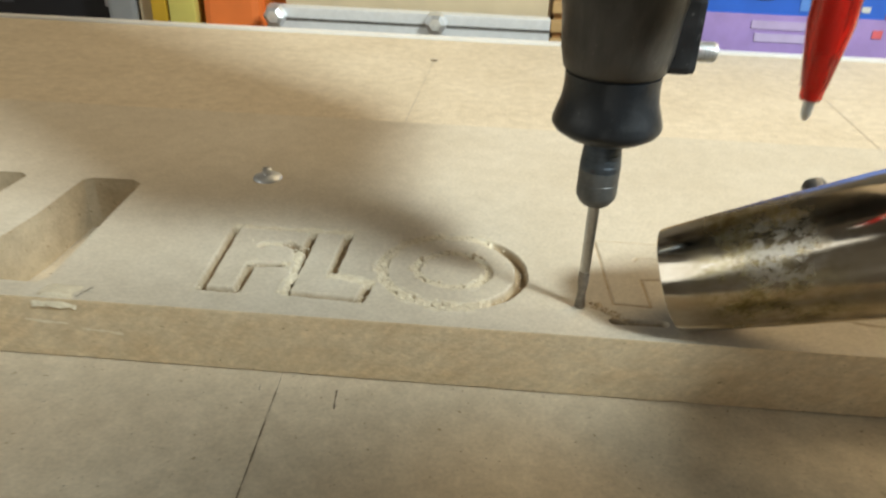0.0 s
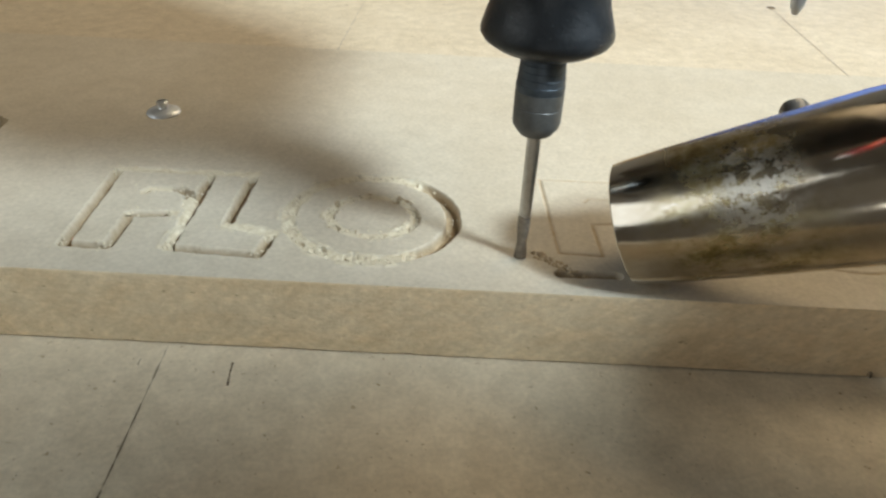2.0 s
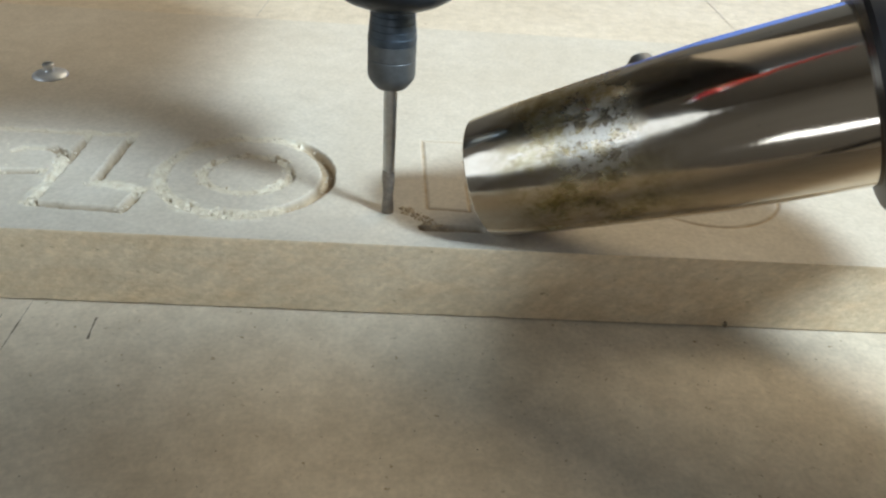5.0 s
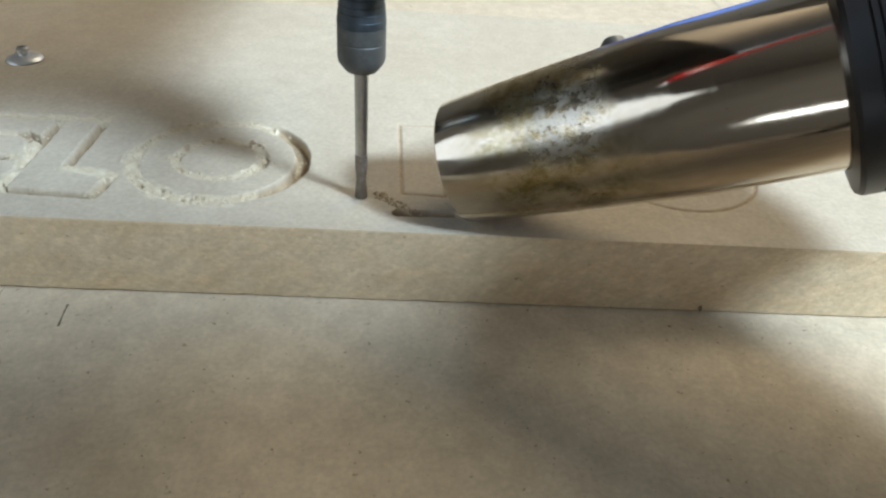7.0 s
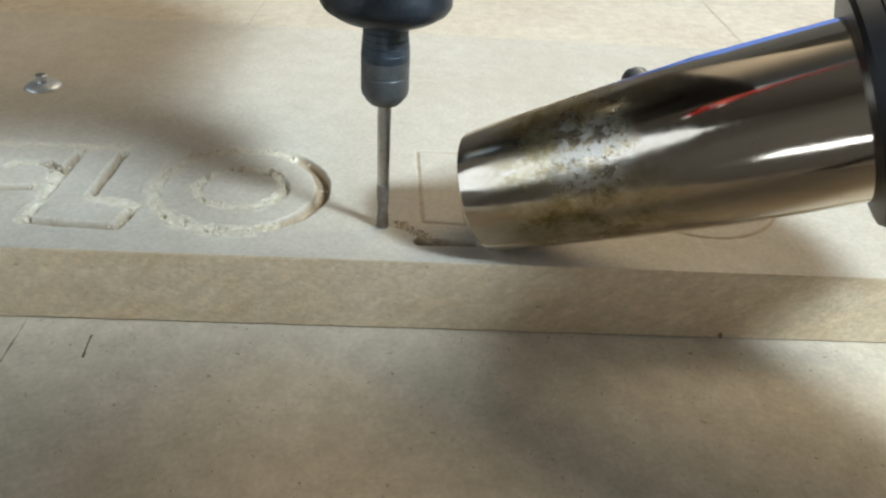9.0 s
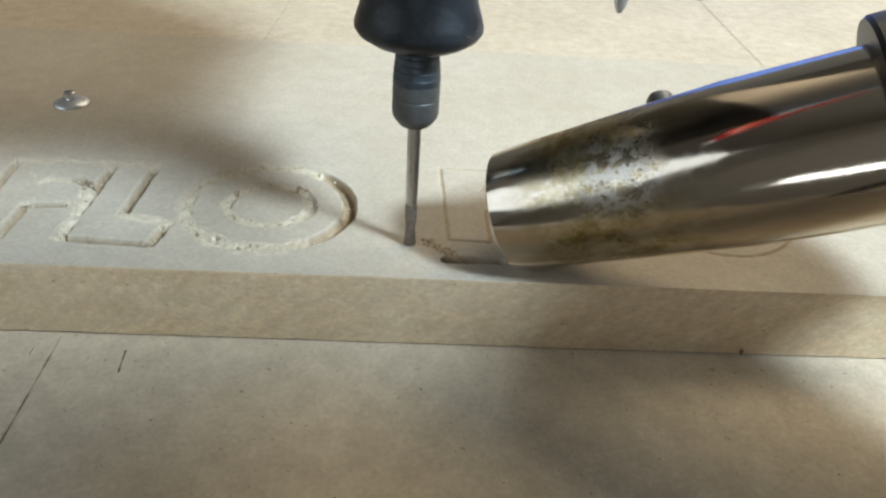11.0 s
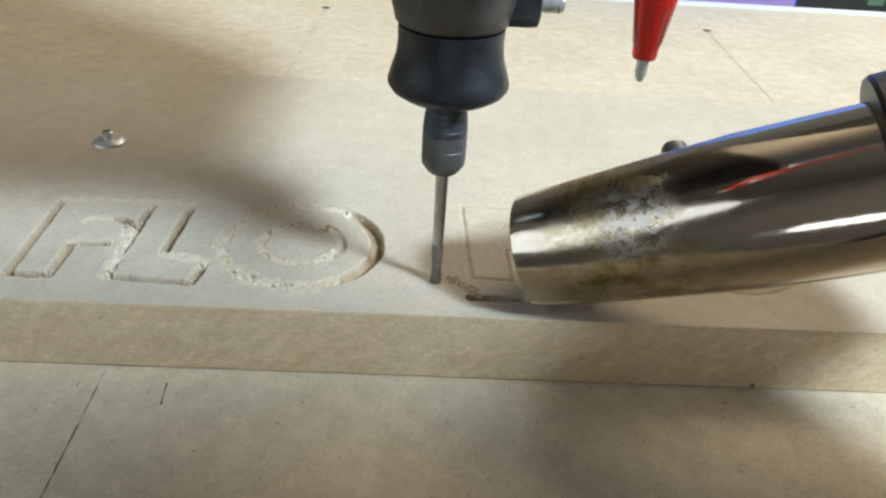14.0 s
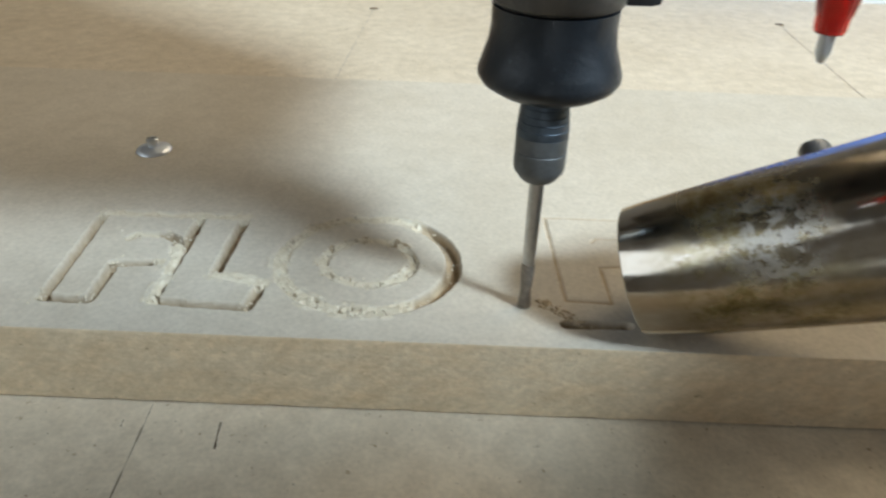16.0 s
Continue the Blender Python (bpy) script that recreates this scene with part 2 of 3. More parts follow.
def box(x0, x1, y0, y1, z0, z1, bevel=0.0, bm=None):
    bm = bm or bmesh.new()
    made = bmesh.ops.create_cube(bm, size=1.0, matrix=Matrix.Translation(((x0 + x1) / 2, (y0 + y1) / 2, (z0 + z1) / 2))
                                 @ Matrix.Diagonal((x1 - x0, y1 - y0, z1 - z0, 1)))
    if bevel:
        edges = list({e for v in made["verts"] for e in v.link_edges})
        bmesh.ops.bevel(bm, geom=edges, offset=bevel, segments=2, profile=0.6, affect="EDGES")
    return bm


def lathe(profile, steps=48, bm=None, m=None, close=True):
    """Turns (radius, z) pairs round the z axis."""
    bm = bm or bmesh.new()
    rings = []
    for r, z in profile:
        if r < 1e-6:
            v = bm.verts.new((0, 0, z))
            rings.append([v] * steps)
        else:
            rings.append([bm.verts.new((r * math.cos(2 * math.pi * i / steps), r * math.sin(2 * math.pi * i / steps), z)) for i in range(steps)])
    for a, b in zip(rings, rings[1:]):
        for i in range(steps):
            j = (i + 1) % steps
            face = list(dict.fromkeys((a[i], a[j], b[j], b[i])))
            if len(face) > 2:
                bm.faces.new(face)
    if m is not None:
        bm.transform(m)
    return bm


def rod(a, b, r, steps=16, r2=None):
    a, b = Vector(a), Vector(b)
    bm = bmesh.new()
    length = (b - a).length
    turn = (b - a).to_track_quat("Z", "Y").to_matrix().to_4x4()
    lathe([(0, 0), (r, 0), (r if r2 is None else r2, length), (0, length)], steps, bm, Matrix.Translation(a) @ turn)
    return bm


def ribbon(points, width, z, jitter=0.0, rng=None):
    """A thin drawn mark, laid on a surface."""
    bm = bmesh.new()
    rows = []
    for i, p in enumerate(points):
        a, b = Vector(points[max(i - 1, 0)]), Vector(points[min(i + 1, len(points) - 1)])
        d = (b - a).normalized()
        n = Vector((-d.y, d.x))
        w = width * (1 + (rng.uniform(-jitter, jitter) if rng else 0)) / 2
        rows.append([bm.verts.new((p[0] + n.x * s * w, p[1] + n.y * s * w, z)) for s in (-1, 1)])
    for r, s in zip(rows, rows[1:]):
        bm.faces.new((r[0], r[1], s[1], s[0]))
    return bm


def along(points, step):
    out = []
    for (x0, y0), (x1, y1) in zip(points, points[1:]):
        n = max(1, int(math.hypot(x1 - x0, y1 - y0) / step))
        out += [(x0 + (x1 - x0) * i / n, y0 + (y1 - y0) * i / n) for i in range(n)]
    return out + [points[-1]]


# ---- the room ----
for nm, dims in (("floor", (-1.6, 1.8, -1.5, 1.5, -0.80, -0.75)), ("ceiling", (-1.6, 1.8, -1.5, 1.5, 1.45, 1.50)),
                 ("wall_north", (-1.6, 1.8, 1.4, 1.5, -0.75, 1.45)), ("wall_south", (-1.6, 1.8, -1.5, -1.4, -0.75, 1.45)),
                 ("wall_west", (-1.6, -1.5, -1.4, 1.4, -0.75, 1.45)), ("wall_east", (1.7, 1.8, -1.4, 1.4, -0.75, 1.45))):
    thing(nm, box(*dims), M_FLOOR if nm == "floor" else M_WALL, kind="structure")

# ---- the work table and the machine bed ----
table = empty("work_table", pose(0, 0, -0.75), "sturdy workbench under the machine bed", "table")
part("tabletop", box(-0.75, 0.95, -0.11, 0.85, 0.69, 0.722, 0.003), M_BENCH, table)
for lx in (-0.70, 0.90):
    for ly in (-0.07, 0.80):
        part("leg", box(lx - 0.03, lx + 0.03, ly - 0.03, ly + 0.03, 0.0, 0.69, 0.003), M_BENCH, table)

bed = empty("machine_bed", pose(0, 0, 0), "flat fibreboard machine bed with pencil lines and screw holes", "machine bed")
part("board", box(-0.45, 0.55, -0.095, 0.3715, -0.018, 0.0, 0.0006), M_BASE, bed)
part("edge_strip", box(-0.45, 0.55, 0.3718, 0.3790, -0.020, 0.0016, 0.0004), M_WHITE, bed, "thin white edge strip")
for bx in (-0.44, 0.54):
    part("bearer", box(bx - 0.01, bx + 0.01, -0.09, 0.36, -0.028, -0.018), M_ALU, bed)

rng = random.Random(4)
# pencil lines and marks on the bed
marks = [[(0.0001, -0.0004), (0.0013, -0.0361)], [(0.0013, -0.0361), (0.0032, -0.094)], [(0.0106, 0.3145), (0.0062, 0.17)], [(0.2367, 0.3103), (0.2300, 0.17)]]
for pts in marks:
    far = pts[0][1] > 0.1
    part("pencil_line", ribbon(along(pts, 0.0012), 0.0004 if far else 0.00024, 0.00015, 0.85, rng), M_FAINT if far else M_PENCIL, bed)
for width, pts in ((0.00044, [(0.0148, -0.0048), (0.0150, -0.0072), (0.0151, -0.0085), (0.0155, -0.0116)]), (0.00020, [(-0.0040, -0.0050), (-0.0040, -0.0060), (-0.0039, -0.0070)])):
    part("pencil_tick", ribbon(along(pts, 0.0010), width, 0.00015, 0.5, rng), M_PENCIL, bed)
# holes are shallow dark discs; the shade inside them is put into the colour
for hx, hy in ((0.0106, 0.3150), (0.2372, 0.3115)):
    part("screw_hole", lathe([(0.0026, 0.0002), (0.0018, 0.0004), (0.0014, 0.00005), (0, 0.00005)], 16, None, Matrix.Translation((hx, hy, 0))), M_PENCIL, bed)

# ---- the workpiece ----
T = 0.018
X0, X1, Y1 = -0.36, 0.42, 0.1441
GX0, GX1, GY0, GY1 = -0.029, 0.171, 0.0030, 0.0535


def arc(cx, cy, rx, ry, n=40, a0=0.0, a1=360.0):
    return [(cx + rx * math.cos(radians(a0 + (a1 - a0) * i / n)), cy + ry * math.sin(radians(a0 + (a1 - a0) * i / n))) for i in range(n + 1)]


def letters(dx, dy):
    f = [(-0.0012, 0.0440), (-0.0240, 0.0440), (-0.0226, 0.0097), (-0.0132, 0.0093), (-0.0136, 0.0225), (-0.0040, 0.0238)]
    f_slot = [(-0.0140, 0.0330), (-0.0128, 0.0348), (-0.0060, 0.0350), (-0.0030, 0.0325), (-0.0022, 0.0270)]
    el = [(-0.0010, 0.0440), (-0.0008, 0.0100), (0.0182, 0.0088), (0.0194, 0.0172), (0.0088, 0.0197), (0.0092, 0.0440), (-0.0010, 0.0440)]
    out = [f, f_slot, el, arc(0.0402, 0.0270, 0.0188, 0.0184), arc(0.0405, 0.0268, 0.0098, 0.0088)]
    return [[(x + dx, y + dy) for x, y in line] for line in out]


def distance_to(lines, gx, gy):
    best = np.full(gx.shape, 1.0)
    for line in lines:
        for (ax, ay), (bx, by) in zip(line, line[1:]):
            vx, vy = bx - ax, by - ay
            k = np.clip(((gx - ax) * vx + (gy - ay) * vy) / (vx * vx + vy * vy + 1e-12), 0, 1)
            best = np.minimum(best, np.hypot(gx - ax - k * vx, gy - ay - k * vy))
    return best


def smooth_noise(nx, ny, cell, seed):
    r = np.random.default_rng(seed)
    cx, cy = nx // cell + 3, ny // cell + 3
    v = r.random((cx, cy))
    x, y = np.arange(nx) / cell, np.arange(ny) / cell
    i, j = x.astype(int), y.astype(int)
    fx, fy = (x - i)[:, None], (y - j)[None, :]
    fx, fy = fx * fx * (3 - 2 * fx), fy * fy * (3 - 2 * fy)
    return (v[i][:, j] * (1 - fx) + v[i + 1][:, j] * fx) * (1 - fy) + (v[i][:, j + 1] * (1 - fx) + v[i + 1][:, j + 1] * fx) * fy


STEP = 0.00026
nx, ny = int((GX1 - GX0) / STEP) + 1, int((GY1 - GY0) / STEP) + 1
xs, ys = np.linspace(GX0, GX1, nx), np.linspace(GY0, GY1, ny)
gx, gy = np.meshgrid(xs, ys, indexing="ij")
deep = distance_to(letters(0, 0), gx, gy)
fresh = distance_to([[(0.0812, 0.0073), (0.0930, 0.0075)]], gx, gy)
thin = distance_to(letters(0.1045, 0.0055)[:3] + letters(0.1070, 0.0045)[3:], gx, gy)
n1, n2, n3 = smooth_noise(nx, ny, 3, 1), smooth_noise(nx, ny, 8, 2), smooth_noise(nx, ny, 34, 3)
ring = distance_to(letters(0, 0)[3:], gx, gy)
lines = letters(0, 0)
outer, inner = distance_to(letters(0, 0)[3:4], gx, gy), distance_to(letters(0, 0)[4:], gx, gy)
half = np.where(outer < 0.004, 0.00175, np.where(inner < 0.003, 0.00120, 0.00135))
DEPTH = np.where(ring < 0.004, 0.0024, 0.0030)
wall = np.clip((half + 0.00010 * (n1 - 0.5) + 0.0004 * (n2 - 0.5) - deep) / 0.00042, 0, 1)


def near(points, reach):
    return np.clip(1.6 - distance_to([points], gx, gy) / reach, 0, 1)


# dust chokes the left of the round letter, the top edges and the slots; the rest is clean
choke = np.where(ring < 0.004, np.clip((0.054 - gx) / 0.006, 0.0, 1.0), 0.03)
for some in ([(-0.0145, 0.0322), (-0.0128, 0.0352), (-0.0100, 0.0352)], [(-0.0235, 0.0440), (0.0090, 0.0440)], [(0.0085, 0.0197), (0.0190, 0.0175)], [(-0.0020, 0.0100), (-0.0025, 0.0300)], [(-0.0040, 0.0250), (-0.0005, 0.0180)]):
    choke = np.maximum(choke, 0.95 * near(some, 0.0016))
fill = np.clip(choke * (0.62 + 0.75 * n2), 0, 1) * np.clip(0.65 + 0.7 * n3, 0, 1)
crumbs = DEPTH * np.clip(1.08 * fill, 0, 1.0) + 0.0010 * fill * (n1 - 0.45)
pits = (ring < 0.0016) & (n2 > 0.45) & (n1 > 0.72) & (gx < 0.050)
crumbs = np.where(pits, 0.0009, crumbs)
height = -wall * (DEPTH - crumbs)
wall2 = np.clip((0.0013 - fresh) / 0.0004, 0, 1)
height = np.minimum(height, -wall2 * (0.0018 - 0.0006 * n1))
line2 = np.clip((0.00055 - thin) / 0.0003, 0, 1)
height = np.minimum(height, -line2 * 0.00035)
# loose dust heaped along the cut edges
rim = np.exp(-((deep - half - 0.0005) / 0.0006) ** 2) * (deep > half)
height += rim * np.clip(n2 - 0.45, 0, 1) * n1 * 0.0014 * choke
edge = np.minimum.reduce([gx - GX0, GX1 - gx, gy - GY0, GY1 - gy])
height *= np.clip(edge / 0.0012, 0, 1)

workpiece = empty("workpiece", pose(0, 0, 0), "thick fibreboard workpiece with carved letters lying on the bed", "board")


def grid_mesh(name, material):
    co = np.stack([gx, gy, T + height], -1).reshape(-1, 3)
    idx = np.arange(nx * ny).reshape(nx, ny)
    quads = np.stack([idx[:-1, :-1], idx[1:, :-1], idx[1:, 1:], idx[:-1, 1:]], -1).reshape(-1, 4)
    me = bpy.data.meshes.new(name)
    me.from_pydata(co.tolist(), [], quads.tolist())
    return me, quads


me, quads = grid_mesh("carved_face", M_CARVED)
me.materials.append(M_CARVED)
clean = np.clip((0.55 - choke) / 0.15, 0, 1)
chaff = np.clip((rim - 0.35) * 2.5, 0, 1) * np.clip((n2 - 0.45) * 4, 0, 1) * np.clip((n1 - 0.3) * 3, 0, 1) * np.clip(choke * 1.5, 0.15, 1)
for key, mask in (("routed", np.maximum(np.maximum(np.clip(wall * 1.4, 0, 1) * clean, wall2), 0.9 * pits)),
                  ("loose_dust", np.maximum(np.clip(wall * 1.4, 0, 1) * (1 - clean), chaff)), ("scorched", line2 * (0.55 + 0.45 * n2))):
    me.attributes.new(key, "FLOAT", "POINT").data.foreach_set("value", mask.reshape(-1).astype(np.float32))
me.shade_smooth()
me.update()
carved = new("carved_face", me)
carved.parent = workpiece
tagged(carved, "pale face with routed letter outlines and sawdust")

# letter-shaped openings cut right through
HOLES = [[(-0.0840, 0.0690), (-0.0815, 0.0712), (-0.0680, 0.0714), (-0.0645, 0.0690), (-0.0640, 0.0640), (-0.0618, 0.0089), (-0.0640, 0.0065),
          (-0.0850, 0.0068), (-0.0880, 0.0090), (-0.0870, 0.0250), (-0.0845, 0.0430)],
         [(-0.1300, 0.0690), (-0.1270, 0.0712), (-0.1060, 0.0716), (-0.1030, 0.0690), (-0.1040, 0.0566), (-0.1075, 0.0540), (-0.1270, 0.0545), (-0.1300, 0.0570)]]
bm = bmesh.new()
loops = [[(X0, 0), (X1, 0), (X1, Y1), (X0, Y1)], [(GX0, GY0), (GX1, GY0), (GX1, GY1), (GX0, GY1)]] + HOLES
edges = []
for loop in loops:
    vs = [bm.verts.new((x, y, T)) for x, y in loop]
    edges += [bm.edges.new((vs[i], vs[(i + 1) % len(vs)])) for i in range(len(vs))]
bmesh.ops.triangle_fill(bm, use_beauty=True, use_dissolve=False, edges=edges)
part("top_face", bm, M_TOP, workpiece)
bm = bmesh.new()
r = random.Random(8)
n = 520
top, low = [], []
for i in range(n + 1):
    x = X0 + (X1 - X0) * i / n
    chip = 0.0010 * max(0, noise.noise(Vector((x * 260, 0, 0)))) + 0.0003 * r.random()
    top.append((bm.verts.new((x, 0, T)), bm.verts.new((x, -0.0001, T - 0.0002 - chip))))
    low.append((bm.verts.new((x, 0.0001, 0.00045 + 0.0004 * max(0, noise.noise(Vector((x * 190, 5, 0)))) + 0.0001 * r.random())), bm.verts.new((x, 0.0022, 0.0))))
for i in range(n):
    bm.faces.new((top[i][0], top[i + 1][0], top[i + 1][1], top[i][1]))
    bm.faces.new((top[i][1], top[i + 1][1], low[i + 1][0], low[i][0]))
    bm.faces.new((low[i][0], low[i + 1][0], low[i + 1][1], low[i][1]))
for a, b in (((X0, 0), (X0, Y1)), ((X0, Y1), (X1, Y1)), ((X1, Y1), (X1, 0))):
    bm.faces.new([bm.verts.new(p) for p in ((*a, T), (*b, T), (*b, 0.0002), (*a, 0.0002))])
part("sawn_edge", bm, M_EDGE, workpiece, "rough fibrous brown edge")
bm = bmesh.new()
for loop in HOLES:
    up = [bm.verts.new((x, y, T)) for x, y in loop]
    dn = [bm.verts.new((x, y, 0.0003)) for x, y in loop]
    for i in range(len(loop)):
        j = (i + 1) % len(loop)
        bm.faces.new((up[i], up[j], dn[j], dn[i]))
part("cutout_wall", bm, M_CUT, workpiece)


# ---- the fixing screw in the workpiece ----
def pan_screw(x, y, z):
    s = empty("screw", pose(x, y, z, 2, -1, 20), "zinc pan-head screw with a washer driven into the fibreboard", "screw")
    part("flange", lathe([(0.0020, -0.0002), (0.0046, 0), (0.0048, 0.0003), (0.0046, 0.0007), (0.0036, 0.0012), (0.0024, 0.0015), (0.0020, 0.0016), (0, 0.0016)], 40), M_SCREW, s, "domed zinc flange", 40)
    stud = part("stud", lathe([(0.0016, 0.0014), (0.0013, 0.0018), (0.0012, 0.0026), (0.0016, 0.0028), (0.0016, 0.0035), (0.0010, 0.0039), (0, 0.0038)], 20), M_ZINC, s, "small bright stud", 40)
    # no recess is cut: a dark bar carries the driver slot's shade
    part("slot_shade", box(-0.0012, 0.0012, -0.00018, 0.00018, 0.0036, 0.00395), M_DARKSTEEL, stud, "dark bar for the shade in the driver slot")
    return s


pan_screw(-0.0252, 0.0793, T)

# ---- the rotary tool, its holder and the pen on the gantry ----
TX, TY, TZ = 0.0732, 0.0128, T + 0.0002
tool = empty("rotary_tool", pose(TX, TY, TZ), "worn grey rotary tool with black nose cap and milling bit", "rotary tool")
bit = part("bit", lathe([(0, 0.0098), (0.00118, 0.0100), (0.00122, 0.0108), (0.00136, 0.0240), (0.00138, 0.031), (0, 0.031)], 24), M_BIT, tool, "slim steel milling bit", 40)


def fluted(r, z0, z1, turns, steps=28, sides=24):
    """Two-fluted cutting end: a waisted section that winds about its axis."""
    bm = bmesh.new()
    rings = []
    for i in range(steps + 1):
        k = i / steps
        twist = 2 * math.pi * turns * k
        rings.append([bm.verts.new((r * (0.80 + 0.20 * math.cos(a - twist) ** 2) * math.cos(a), r * (0.80 + 0.20 * math.cos(a - twist) ** 2) * math.sin(a), z0 + (z1 - z0) * k))
                      for a in [2 * math.pi * j / sides for j in range(sides)]])
    for p, q in zip(rings, rings[1:]):
        for j in range(sides):
            bm.faces.new((p[j], p[(j + 1) % sides], q[(j + 1) % sides], q[j]))
    bm.faces.new(rings[0])
    bm.faces.new(rings[-1])
    return bm


# lower end of the bit, darker than the shank
part("flute", fluted(0.00132, 0.0, 0.0102, 0.6), M_FLUTE, bit, "dark cutting flutes", 50)
nut = part("collet_nut", lathe([(0.0015, 0.0283), (0.0030, 0.0284), (0.0034, 0.0288), (0.0044, 0.0302), (0.0046, 0.0311), (0.0046, 0.0340), (0.00452, 0.0341), (0.00452, 0.0343), (0.0046, 0.0344),
                                (0.0046, 0.0371), (0, 0.0371)], 40), M_NUT, tool, "grey steel collet nut", 25)
sleeve = [(0, 0.0368), (0.00452, 0.0371)]
for i in range(5):
    z = 0.0376 + 0.0013 * i
    r = 0.0046 - 0.00012 * i
    sleeve += [(r, z), (r, z + 0.0009), (r - 0.00010, z + 0.0010), (r - 0.00010, z + 0.0012)]
part("sleeve", lathe(sleeve + [(0.0040, 0.0446), (0.0038, 0.0480), (0, 0.048)], 40), M_SLEEVE, nut, "blue-black turned steel sleeve", 25)
part("nose_cap", lathe([(0.0040, 0.0442), (0.0062, 0.0440), (0.0090, 0.0451), (0.0112, 0.0465), (0.0119, 0.0476), (0.0119, 0.0485), (0.0113, 0.0505),
                        (0.0104, 0.0533), (0.0101, 0.0560), (0.0102, 0.0590), (0, 0.0590)], 56), M_RUBBER, tool, "flared black rubber nose cap", 40)
part("body", lathe([(0, 0.0592), (0.0098, 0.0592), (0.0108, 0.0600), (0.0116, 0.0638), (0.0122, 0.0710), (0.0150, 0.0850), (0.0190, 0.1000),
                    (0.0220, 0.1150), (0.0220, 0.1400), (0, 0.140)], 56), M_GREY, tool, "", 40)
clamp = part("clamp", box(0.0085, 0.0164, -0.003, 0.009, 0.0594, 0.0760, 0.0018), worn_plastic("chipped_black_plastic", (0.010, 0.011, 0.013), (0.030, 0.032, 0.036), (0.22, 0.22, 0.22), 0.36), tool, "chipped black clamp block")
knurl = [(0, 0), (0.0019, 0)]
for i in range(5):
    knurl += [(0.0022, 0.0003 + 0.0008 * i), (0.0022, 0.0008 + 0.0008 * i), (0.00205, 0.0009 + 0.0008 * i), (0.00205, 0.0010 + 0.0008 * i)]
part("clamp_screw", lathe(knurl + [(0.0019, 0.0046), (0, 0.0046)], 28, None, pose(0.0164, 0.003, 0.0634, 0, 90, 0)), M_ZINC, clamp, "ridged steel thumb screw", 30)

# carriage out of view; its box is sized for the shadow it casts
carriage = empty("tool_carriage", pose(0, 0, 0), "unseen overhead carriage on guide rods above the rotary tool, sized to shade the workpiece", "carriage")
part("shade_housing", box(0.034, 0.107, -0.019, 0.124, 0.112, 0.400, 0.003), M_BLACK, carriage)
for rx in (0.055, 0.090):
    part("guide_rod", rod((rx, 0.07, 0.395), (rx, 0.07, 1.45), 0.008), M_ZINC, carriage)

# the pen
PX, PY, PZ = 0.1002, -0.0212, 0.0795
pen = empty("pen", pose(PX, PY, PZ), "red translucent ballpoint pen clamped point down on the carriage", "pen")
part("point", lathe([(0, 0), (0.0004, 0.0001), (0.0008, 0.0010), (0.0009, 0.0014), (0.0009, 0.0042), (0, 0.0042)], 24), M_ZINC, pen, "grey metal writing point", 40)
part("refill", lathe([(0, 0.0038), (0.0012, 0.0038), (0.0012, 0.0112), (0.0019, 0.0118), (0.0019, 0.0900), (0, 0.09)], 16), plain("dark_red_ink", (0.72, 0.035, 0.03), 0.4), pen, "dark red ink refill", 40)
part("barrel", lathe([(0.0010, 0.0037), (0.0016, 0.0036), (0.0018, 0.0040), (0.0019, 0.0056), (0.0021, 0.0058), (0.0031, 0.0125), (0.0036, 0.0160), (0.0036, 0.1000), (0.0029, 0.1000), (0.0029, 0.0160), (0.0024, 0.0125), (0.0014, 0.0062), (0.0013, 0.0042), (0.0010, 0.0037)], 32), M_RED, pen, "", 40)

# ---- the vacuum nozzle ----
NM, axis = NOZZLE, AXIS
nozzle = empty("vacuum_nozzle", NM, "tarnished chrome vacuum tube with a black grip over the cut", "vacuum nozzle")
prof = [(0.0119, 0.030), (0.0121, 0.0002), (0.0123, 0.0), (0.01245, 0.0002)]
for i in range(1, 19):
    s = 0.0025 * i
    prof.append((0.0125 + (0.0156 - 0.0125) * (s / 0.045) ** 0.90, s))
prof += [(0.01565, 0.060), (0.0157, 0.110)]
part("tube", lathe(prof, 72), M_CHROME, nozzle, "chrome tube with brown tarnish", 24)
grip = [(0.0156, 0.0685), (0.0198, 0.0687), (0.0203, 0.0695)]
for i in range(16):
    z = 0.0715 + i * 0.0012
    grip += [(0.0203, z), (0.0203, z + 0.0008), (0.0199, z + 0.0009), (0.0199, z + 0.0011)]
grip += [(0.0208, 0.0905), (0.0230, 0.093), (0.0238, 0.098), (0.0238, 0.112), (0.0180, 0.116), (0, 0.116)]
part("grip", lathe(grip, 56), M_BLACK, nozzle, "ribbed black plastic collar", 30)
# unseen hose, added to shade the bed; loops up and over to the bench front
bend = [(0.178, -0.020, 0.071), (0.193, -0.057, 0.077), (0.209, -0.094, 0.086), (0.228, -0.122, 0.114), (0.239, -0.152, 0.168), (0.240, -0.179, 0.235), (0.238, -0.218, 0.310),
        (0.236, -0.292, 0.39), (0.235, -0.39, 0.45), (0.235, -0.51, 0.43), (0.23, -0.61, 0.25), (0.23, -0.66, -0.20), (0.23, -0.67, -0.74)]
bm = bmesh.new()
rings = []
path = [Vector(p) for p in bend]
fine = []
